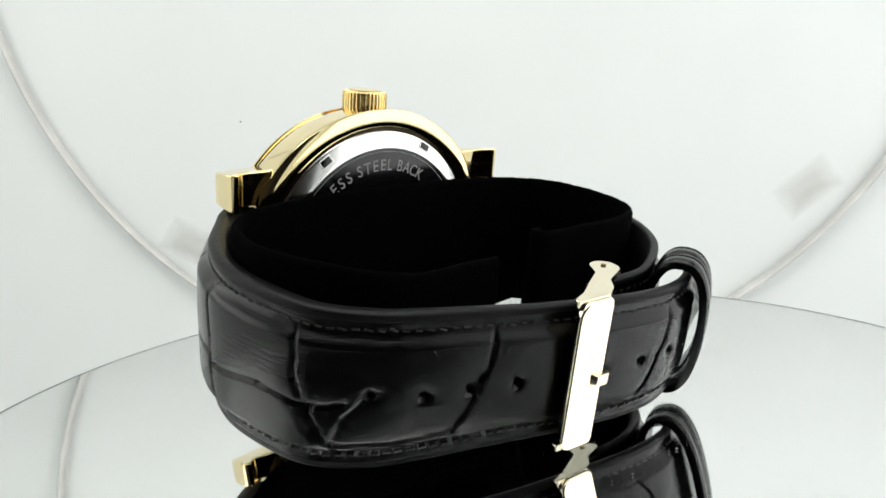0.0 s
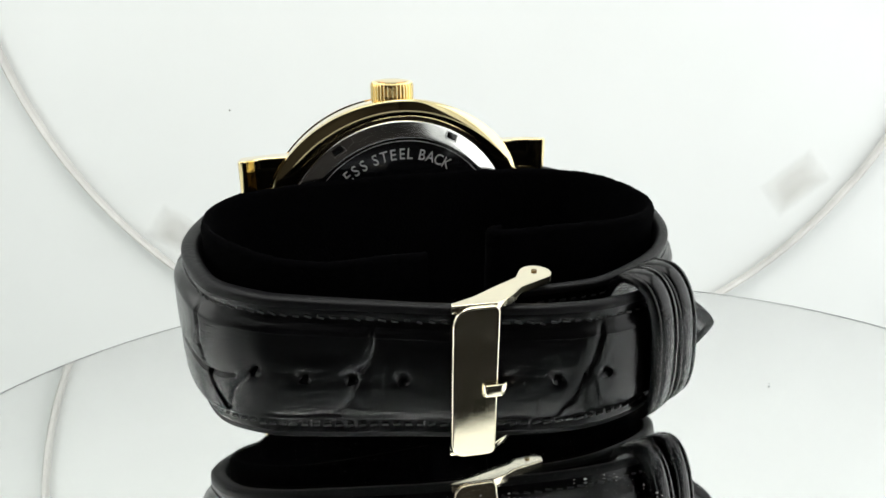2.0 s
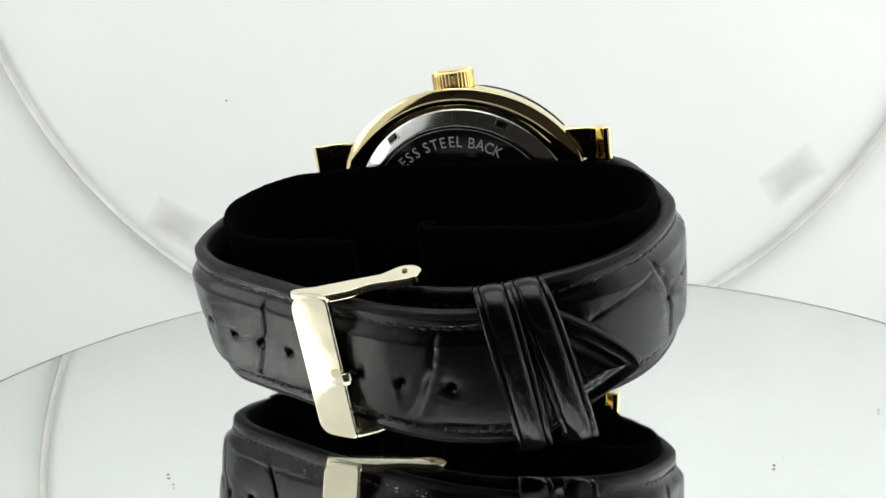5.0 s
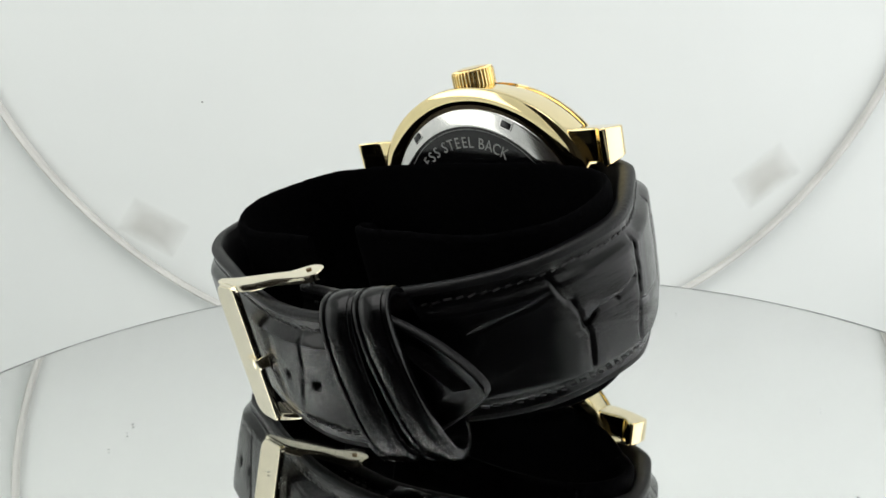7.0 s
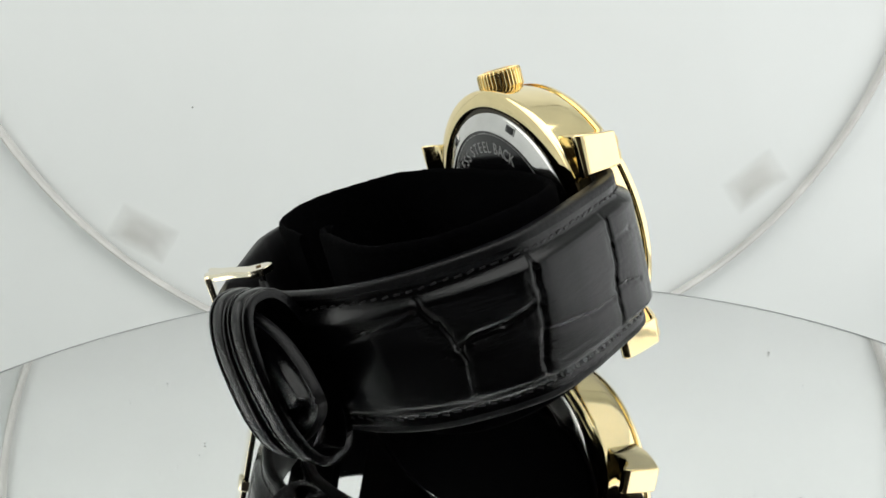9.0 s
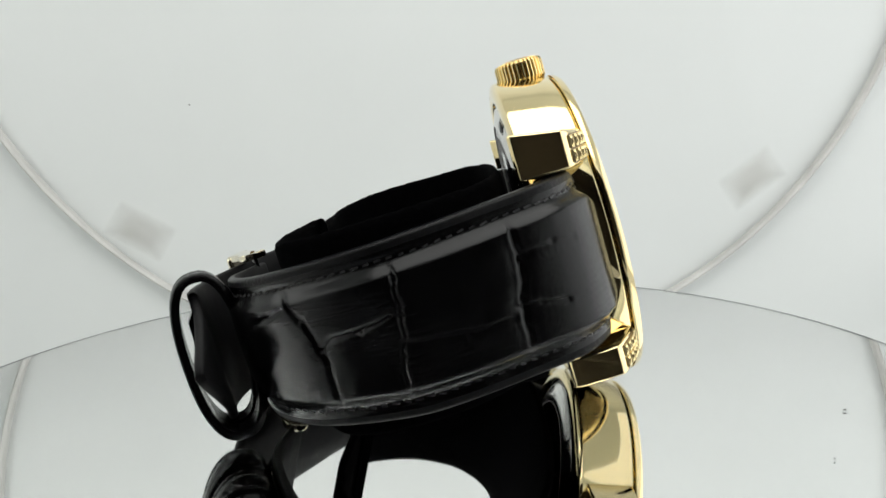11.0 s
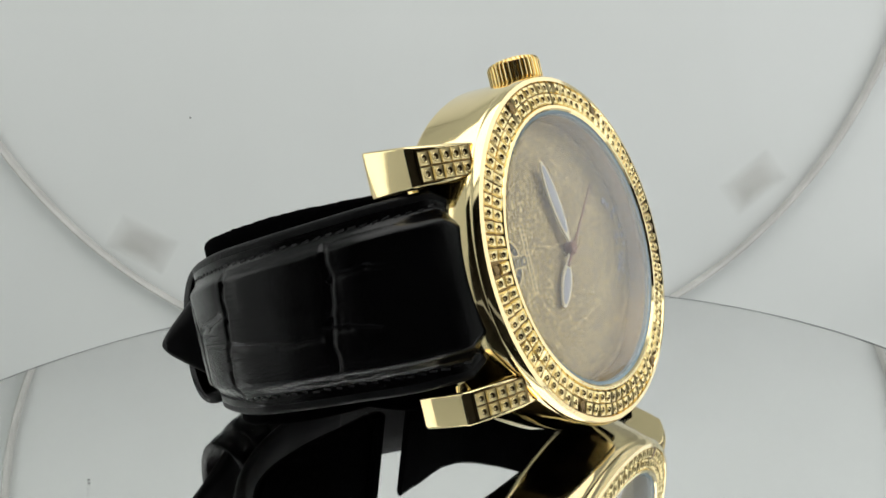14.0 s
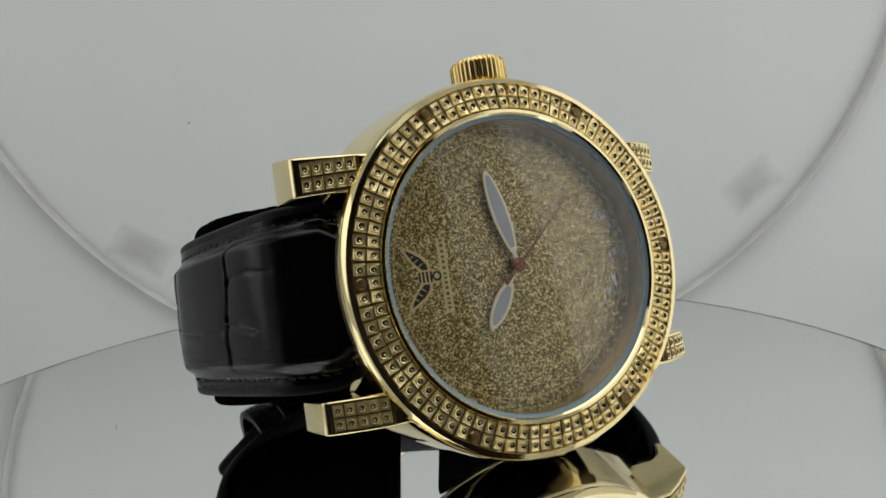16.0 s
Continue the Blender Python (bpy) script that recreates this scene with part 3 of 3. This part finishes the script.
def watch_pointer(tip, start, w, name, lift):
    a = math.atan2(tip[1], tip[0])
    L = math.hypot(*tip)
    root = part(name, slab(leaf(start, L, w), 0, 0.35, axes="xzy"), POINTER_RIM, WATCH, "leaf-shaped watch pointer with gold rim and white fill")
    part("white_fill", slab(leaf(start + 0.9, L - 0.75, w - 0.5), 0.3, 0.42, axes="xzy"), LUME, root)
    part("stem", slab([(0, -0.35), (start + 0.8, -0.35), (start + 0.8, 0.35), (0, 0.35)], 0.02, 0.3, axes="xzy"), POINTER_RIM, root)
    root.matrix_local = Matrix.Translation(Vector((0, lift, 0)) * U) @ Matrix.Rotation(-a, 4, "Y")


def watch_pointers():
    watch_pointer((3.9, 16.9), 2.4, 1.65, "minute_pointer", -4.1)
    watch_pointer((7.0, -10.2), 3.4, 1.55, "hour_pointer", -4.5)
    d = Vector((-12.3, 11.3))
    a = math.atan2(d[1], d[0])
    s = part("seconds_pointer", slab([(-4.5, -0.34), (0, -0.24), (16.8, -0.12), (16.8, 0.12), (0, 0.24), (-4.5, 0.34)], 0, 0.2, axes="xzy"), COPPER, WATCH, "thin copper-red seconds pointer")
    s.matrix_local = Matrix.Translation(Vector((0, -3.65, 0)) * U) @ Matrix.Rotation(-a, 4, "Y")
    part("centre_cap", lathe([(0, -3.2), (1.0, -3.25), (1.3, -3.5), (1.3, -4.8), (0, -4.8)], 32, closed=False), COPPER, WATCH, "copper-coloured pointer hub")


def near(path, p):
    return int(np.argmin(((path - np.array(p)) ** 2).sum(1)))


LONG = [(-29.6, -3.5), (-33.5, -5.0), (-36.8, -7.3), (-40.2, -11.0), (-43.0, -15.4), (-49.0, -25.5), (-52.2, -37.5), (-51.4, -48.7), (-47.8, -59.5), (-40.2, -66.6), (-32.5, -70.2), (-20, -74.7), (-9, -78.7), (0, -81.4), (8, -83.4), (17, -84.1), (26, -82.5), (35, -78.6), (41.0, -77.2), (46.0, -76.8)]
SHORT = [(29.6, -3.5), (33.5, -5.0), (37.0, -6.9), (41.3, -10.2), (44.0, -14.0), (46.9, -20.5), (51.1, -30.9), (53.0, -40), (51.0, -50), (46.6, -59.3), (39.4, -67.0), (30, -72.5), (20, -75.8), (10, -75.2), (4, -74.5)]
LONG_CREASES = [
    [0.5, ((-40.6, -65.4), 0.2), ((-42.6, -63.4), -3.5), ((-44.4, -61.5), -9.0)],
    [((-47.7, -57.1), 10.4), ((-47.5, -57.7), 2.0), ((-46.4, -59.4), -3), ((-44.4, -61.4), -9.0)],
    [((-52.2, -38.0), -3.3), ((-50.4, -50.6), -1.2), ((-46.4, -59.4), -2.2), ((-42.8, -63.0), -1.2)],
    [((-20.8, -74.4), 9.6), ((-23.4, -73.5), 1.2), ((-27.5, -72.0), -8.4)],
    [0.4, ((-44.1, -61.7), -8.8), ((-27.9, -71.8), -7.9), ((-10.7, -78.1), -8.4)],
    [((16.1, -84.0), 8.6), ((13.2, -83.8), -0.5), ((9.4, -83.5), -7.8)],
    [0.4, ((0.4, -81.5), -8.4), ((10.1, -83.6), -7.9), ((20.3, -83.5), -8.6)],
    [((-51.9, -36), 11), ((-52.2, -38), -11)], [((-46.5, -21), 11), ((-47.0, -22), -11)],
    [((-46.6, -21), -3), ((-51.9, -36), -2)],
]
SHORT_CREASES = [
    [((45.2, -19.8), 9.6), ((45.5, -20.4), 4.1), ((45.9, -21.0), -2.0), ((46.5, -22.2), -11.5)],
    [((52.6, -38.3), 9.6), ((52.6, -38.3), 7.6), ((52.9, -39.6), 1.6), ((52.7, -41.5), -11.0)],
    [((46.6, -57.6), 9.4), ((48.2, -54.9), 4.6), ((49.3, -52.8), -0.4), ((49.6, -52.3), -9.8)],
    [((49.2, -52.9), -0.9), ((50.5, -50.6), 1.0), ((51.7, -46.1), 1.3), ((52.9, -40.5), 2.6)],
    [0.35, ((45.3, -20.0), 4.5), ((42.5, -14.8), 5.2), ((40.5, -11.4), 4.4)],
    [0.45, ((46.6, -22.4), -3.3), ((44.6, -18.9), -3.4), ((42.2, -15.0), -4.7)],
    [0.4, ((52.9, -39.8), -2.3), ((50.4, -30.3), -4.0), ((47.2, -23.6), -4.4)],
    [0.5, ((37.5, -67.4), 3.4), ((41, -64), 4.8), ((46.6, -57.6), 7)],
]


def strap(name, knots, creases, half, thick, tip, label, holes=()):
    """A padded strap half swept along its run, with embossed creases, flat stitched margins and a lining."""
    path, s = spline(knots, 0.34)
    t, n = outward(path)
    n_s = len(s)
    hw = np.interp(s, [0, 0.35 * s[-1], 0.62 * s[-1], s[-1]], half)
    hw = hw - 3.0 * np.clip(1 - s / 5.0, 0, 1)  # the end narrows between the lugs
    if tip:
        d = s[-1] - s
        hw = np.minimum(hw, np.where(d < 15, 0.6 + (hw - 0.6) * np.clip(d / 15, 0, 1) ** 0.8, hw))
    th = np.interp(s, [0, 8, 0.45 * s[-1], 0.62 * s[-1], s[-1]], thick)
    nv = 80
    v = np.linspace(-1, 1, nv)
    S, V = np.meshgrid(s, v, indexing="ij")
    Z = V * hw[:, None]
    edge = hw[:, None] - np.abs(Z)
    pad = np.clip((edge - 2.9) / 2.6, 0, 1)
    pad = pad * pad * (3 - 2 * pad)
    round_edge = np.clip(edge / 0.7, 0, 1)
    H = th[:, None] * (-0.34 + 0.34 * pad) - 0.5 * (1 - np.sqrt(1 - (1 - round_edge) ** 2)) + 0.55 * pad * (1 - (Z / hw[:, None]) ** 2)
    H -= 0.1 * np.exp(-((edge - 2.7) / 0.35) ** 2)
    for line in creases:
        depth = 1.0
        if isinstance(line[0], float):
            depth, line = line[0], line[1:]
        pts = [(s[near(path, p)], z + 0.6) for p, z in line]
        for (s0, z0), (s1, z1) in zip(pts, pts[1:]):
            ds, dz = s1 - s0, z1 - z0
            L2 = ds * ds + dz * dz + 1e-9
            Sw = S + 0.34 * np.sin(Z * 0.55 + s0) + 0.1 * np.sin(Z * 1.7 + 2 * s0)
            Zw = Z + 0.14 * np.sin(S * 0.5 + z0) + 0.04 * np.sin(S * 1.7 + z0)
            f = np.clip(((Sw - s0) * ds + (Zw - z0) * dz) / L2, 0, 1)
            dist = np.hypot(Sw - s0 - f * ds, Zw - z0 - f * dz)
            fan = 0.012 * np.sin(5.2 * (S * ds + Z * dz) / math.sqrt(L2)) * np.exp(-((dist - 1.4) / 0.9) ** 2)
            H -= depth * pad * (0.46 * np.exp(-(dist / 0.3) ** 2) + 0.16 * np.exp(-(dist / 1.5) ** 2) - 0.06 * np.exp(-((dist - 0.9) / 0.5) ** 2) + fan)
    for p, z in holes:
        s0 = s[near(path, p)]
        dist = np.hypot(S - s0, Z - z - 0.6)
        H -= 0.35 * np.exp(-(dist / 1.3) ** 2) + 1.4 * (dist < 0.95)
    verts, faces, mids = [], [], []
    inner = [1.0, 0.96, 0.5, 0, -0.5, -0.96, -1.0]
    m = nv + len(inner)
    for i in range(n_s):
        for k in range(nv):
            q = path[i] + n[i] * H[i, k]
            verts.append((q[0], q[1], Z[i, k] - 0.6))
        for k, f in enumerate(inner):
            q = path[i] - n[i] * (th[i] - (0.4 if abs(f) == 1 else 0))
            verts.append((q[0], q[1], f * hw[i] - 0.6))
    for i in range(n_s - 1):
        for k in range(m):
            a, b = i * m + k, i * m + (k + 1) % m
            faces.append((a, b, b + m, a + m))
            mids.append(0 if 3 < k < nv - 5 else (1 if k < nv else 2))
    faces.append(tuple(range(m)))
    faces.append(tuple((n_s - 1) * m + k for k in range(m))[::-1])
    mids += [1, 1]
    me = bpy.data.meshes.new(name)
    me.from_pydata([(x * U, y * U, z * U) for x, y, z in verts], [], faces)
    me.polygons.foreach_set("material_index", mids)
    me.polygons.foreach_set("use_smooth", [True] * (len(faces) - 2) + [False, False])
    for k in (LEATHER, LEATHER_EDGE, LINING):
        me.materials.append(k)
    bm = bmesh.new()
    bm.from_mesh(me)
    bmesh.ops.recalc_face_normals(bm, faces=bm.faces)
    bm.to_mesh(me)
    bm.free()
    ob = new(name, me)
    ob.parent = WATCH
    tagged(ob, label)
    # stitches in the margin's groove
    rnd = random.Random(len(creases))
    bm = bmesh.new()
    last = n_s - (46 if tip else 10)
    for side in (1, -1):
        i = 10
        while i < last:
            z = side * (hw[i] - 2.8) - 0.6
            c = path[i] + n[i] * (-0.34 * th[i] - 0.06)
            turn = Matrix.Rotation(math.atan2(t[i][1], t[i][0]) + rnd.gauss(0, 0.05), 4, "Z") @ Matrix.Rotation(0.2 * side + rnd.gauss(0, 0.1), 4, "Y")
            bmesh.ops.create_cube(bm, size=1, matrix=Matrix.Translation((c[0], c[1], z + rnd.gauss(0, 0.08))) @ turn @ Matrix.Diagonal((rnd.uniform(0.9, 1.4), 0.24, 0.34, 1)))
            i += 6
    part("stitching", bm, THREAD, ob, "black thread stitching along both edges")
    for p, z in holes:
        i = near(path, p)
        c = path[i] - n[i] * 1.3
        bm = lathe([(0.95, 0.5), (1.15, 0.75), (1.2, -0.6), (0.9, -0.6)], 20)
        bmesh.ops.rotate(bm, verts=bm.verts, cent=(0, 0, 0), matrix=Matrix.Rotation(math.atan2(n[i][1], n[i][0]) - math.pi / 2, 3, "Z"))
        bmesh.ops.translate(bm, verts=bm.verts, vec=(c[0], c[1], z))
        part("punched_hole", bm, HOLE, ob)
    return ob


def straps():
    holes = [((-39.8, -66), 0.3), ((-32.5, -70.2), -0.5), ((-25.2, -73.1), -0.7), ((-16.8, -76.2), -0.7), ((-0.3, -82), -0.7), ((8.1, -83.6), -0.7), ((17, -84.1), -0.7)]
    strap("long_strap", LONG, LONG_CREASES, (15.4, 14.5, 13.0, 12.3), (6.4, 5.4, 4.2, 3.2, 2.6), True, "black croc-embossed leather strap half with punched holes and pointed tip", holes)
    strap("short_strap", SHORT, SHORT_CREASES, (15.4, 14.2, 13.2, 12.2), (6.4, 5.4, 4.2, 3.2, 2.4), False, "black croc-embossed leather strap half holding the buckle")


def keeper(p, lean):
    path, s = spline(LONG, 0.42)
    t, n = outward(path)
    i = near(path, p)
    o = path[i]
    bm = bmesh.new()
    loop = []
    hz, top, bot = 14.9, 3.4, -9.0
    mid, hn = (top + bot) / 2, (top - bot) / 2
    for k in range(40):
        a = 2 * math.pi * k / 40
        c, d = math.cos(a), math.sin(a)
        e = 0.8
        dz, dh = c / hz, d / hn
        q = math.hypot(dz, dh)
        loop.append((math.copysign(abs(c) ** e, c) * hz, mid + math.copysign(abs(d) ** e, d) * hn, dz / q, dh / q))
    w = 2.9
    RIBS = [(-w, -1.3), (-w, 0.0), (-w + 0.3, 0.3), (-w + 0.75, 0.28), (-w + 0.95, -0.1), (-w + 1.2, 0.22), (-0.6, 0.4), (0.6, 0.4), (w - 1.2, 0.22), (w - 0.95, -0.1), (w - 0.75, 0.28), (w - 0.3, 0.3), (w, 0.0), (w, -1.3)]
    nr = len(RIBS)
    rows = []
    for z, h, dz, dh in loop:
        row = []
        for du, dn in RIBS:
            q = o + t[i] * (du + -lean * z * 0.13) + n[i] * (h + dn * dh)
            row.append(bm.verts.new((q[0], q[1], z + dn * dz)))
        rows.append(row)
    m = len(rows)
    for a in range(m):
        for k in range(nr):
            bm.faces.new((rows[a][k], rows[a][(k + 1) % nr], rows[(a + 1) % m][(k + 1) % nr], rows[(a + 1) % m][k]))
    part("strap_keeper", bm, LEATHER, WATCH, "black leather keeper loop", angle=50)


def buckle():
    corner = []
    for sx, cz, r, a0 in ((1, 14.4, 1.2, 0), (-1, 14.4, 3.2, 90), (-1, -14.2, 2.6, 180), (1, -14.2, 1.2, 270)):
        cx, cz = sx * (3.9 - r), cz - math.copysign(r, cz)
        corner += arc_pts(cx, cz, r, a0, a0 + 90, 5)
    bm = slab(corner, -0.65, 0.65, axes="xzy", bevel=0.38, seg=3)
    bmesh.ops.rotate(bm, verts=bm.verts, cent=(0, 0, 0), matrix=Matrix.Rotation(radians(-6.8), 3, "Z"))
    bmesh.ops.translate(bm, verts=bm.verts, vec=(-6.4, -82.0, 0))
    b = part("buckle_plate", bm, CHAMPAGNE, WATCH, "polished champagne-gold buckle frame")
    for z0, z1 in ((13.1, 14.6), (-14.3, -12.8)):
        pts = [(-10.3, -81.3), (-2.8, -82.2), (0.4, -80.6), (3.2, -78.0)] + arc_pts(7.8, -73.3, 2.9, -60, 150, 10) + [(3.6, -74.2), (-1.5, -76.6), (-6, -78.9), (-10.2, -80.2)]
        arm = part("buckle_arm", slab(pts, z0, z1, bevel=0.3), CHAMPAGNE, b)
        bm = lathe([(0, 1.0), (0.5, 1.0), (0.5, -1.0), (0, -1.0)], 16, "z", closed=False)
        bmesh.ops.translate(bm, verts=bm.verts, vec=(7.7, -73.1, (z0 + z1) / 2))
        part("pivot_hole", bm, GOLD_DARK, arm)
    bm = lathe([(0, 12.4), (0.6, 13.4), (0.6, -12.6), (0, -12.6)], 16, "z", closed=False)
    bmesh.ops.translate(bm, verts=bm.verts, vec=(7.7, -73.1, 0))
    part("spring_bar", bm, STEEL, b)
    part("buckle_tongue", slab([(-5.4, -83.0), (-4.9, -83.7), (-2.2, -84.0), (-1.2, -83.5), (-0.8, -82.2), (0.6, -79), (-0.4, -79), (-1.7, -81.9), (-2.2, -83.0), (-4.7, -82.6)], -2.0, 0.3, bevel=0.3), CHAMPAGNE, b, "small buckle tongue")


def top_edge(q):
    """How far the strip's upper edge rises or sags at a place of its run."""
    rise = 0.5 * min(1, max(0, -q[0] / 45)) + 0.08 * math.sin(0.31 * q[0] + 0.2 * q[1])
    rise -= 0.7 * min(1, max(0, q[0] / 40))
    if q[0] < 0 and q[1] < -50:
        rise -= 1.8 * min(1, max(0, (q[0] + 42) / 16)) + 0.4 * min(1, max(0, (q[0] + 26) / 18))
    return rise


def velvet():
    knots = [(-7.9, -60.5), (-16, -60.8), (-26, -61.0), (-34, -59.2), (-40.8, -53), (-45, -45), (-45.8, -38), (-43.8, -29.5), (-36, -22.5), (-20, -18.9), (0, -18.3), (20, -18.9), (36, -22.5), (44.4, -30), (47.4, -41), (45.8, -51), (39.4, -57.4), (28.5, -59.6), (16.5, -59.4), (10, -59.3), (7.0, -58.9), (5.7, -57.9), (6.4, -56.9), (8.4, -56.6)]
    path, s = spline(knots, 0.9)
    t, n = outward(path, (0, -40))
    verts, faces = [], []
    prof = [(-0.9, 16.3), (-0.5, 17.2), (0, 17.5), (0.5, 17.2), (0.9, 16.3), (0.9, -16.6), (0.4, -17.3), (-0.4, -17.3), (-0.9, -16.6)]
    m = len(prof)
    rnd = random.Random(2)
    for i in range(len(s)):
        for a, z in prof:
            q = path[i] + n[i] * a
            verts.append((q[0], q[1], z + (rnd.uniform(-0.12, 0.12) if z > 0 else 0) + (top_edge(q) if z > 0 else -5.8 * max(0, 1 - (q[0] / 40) ** 4) * (q[1] > -40))))
    bm = bmesh.new()
    vs = [bm.verts.new(p) for p in verts]
    for i in range(len(s) - 1):
        for k in range(m):
            bm.faces.new((vs[i * m + k], vs[i * m + (k + 1) % m], vs[(i + 1) * m + (k + 1) % m], vs[(i + 1) * m + k]))
    bm.faces.new(vs[:m])
    bm.faces.new(vs[-m:])
    part("velvet_cuff", bm, VELVET, WATCH, "black velvet strip curled inside the strap", angle=70)


bezel()
case()
crown()
caseback()
dial()
watch_pointers()
straps()
keeper((27.6, -82.0), 1.0)
keeper((33.4, -79.1), 1.6)
buckle()
velvet()

def motions():
    seat = Matrix.Translation(CENTRE * U) @ SEAT.to_4x4()
    turns = [(t, pose(0, 0, 0, 0, 0, a)) for t, a in TURN]
    walk(TABLE, turns)
    walk(WATCH, [(t, m @ seat) for t, m in turns])



motions()
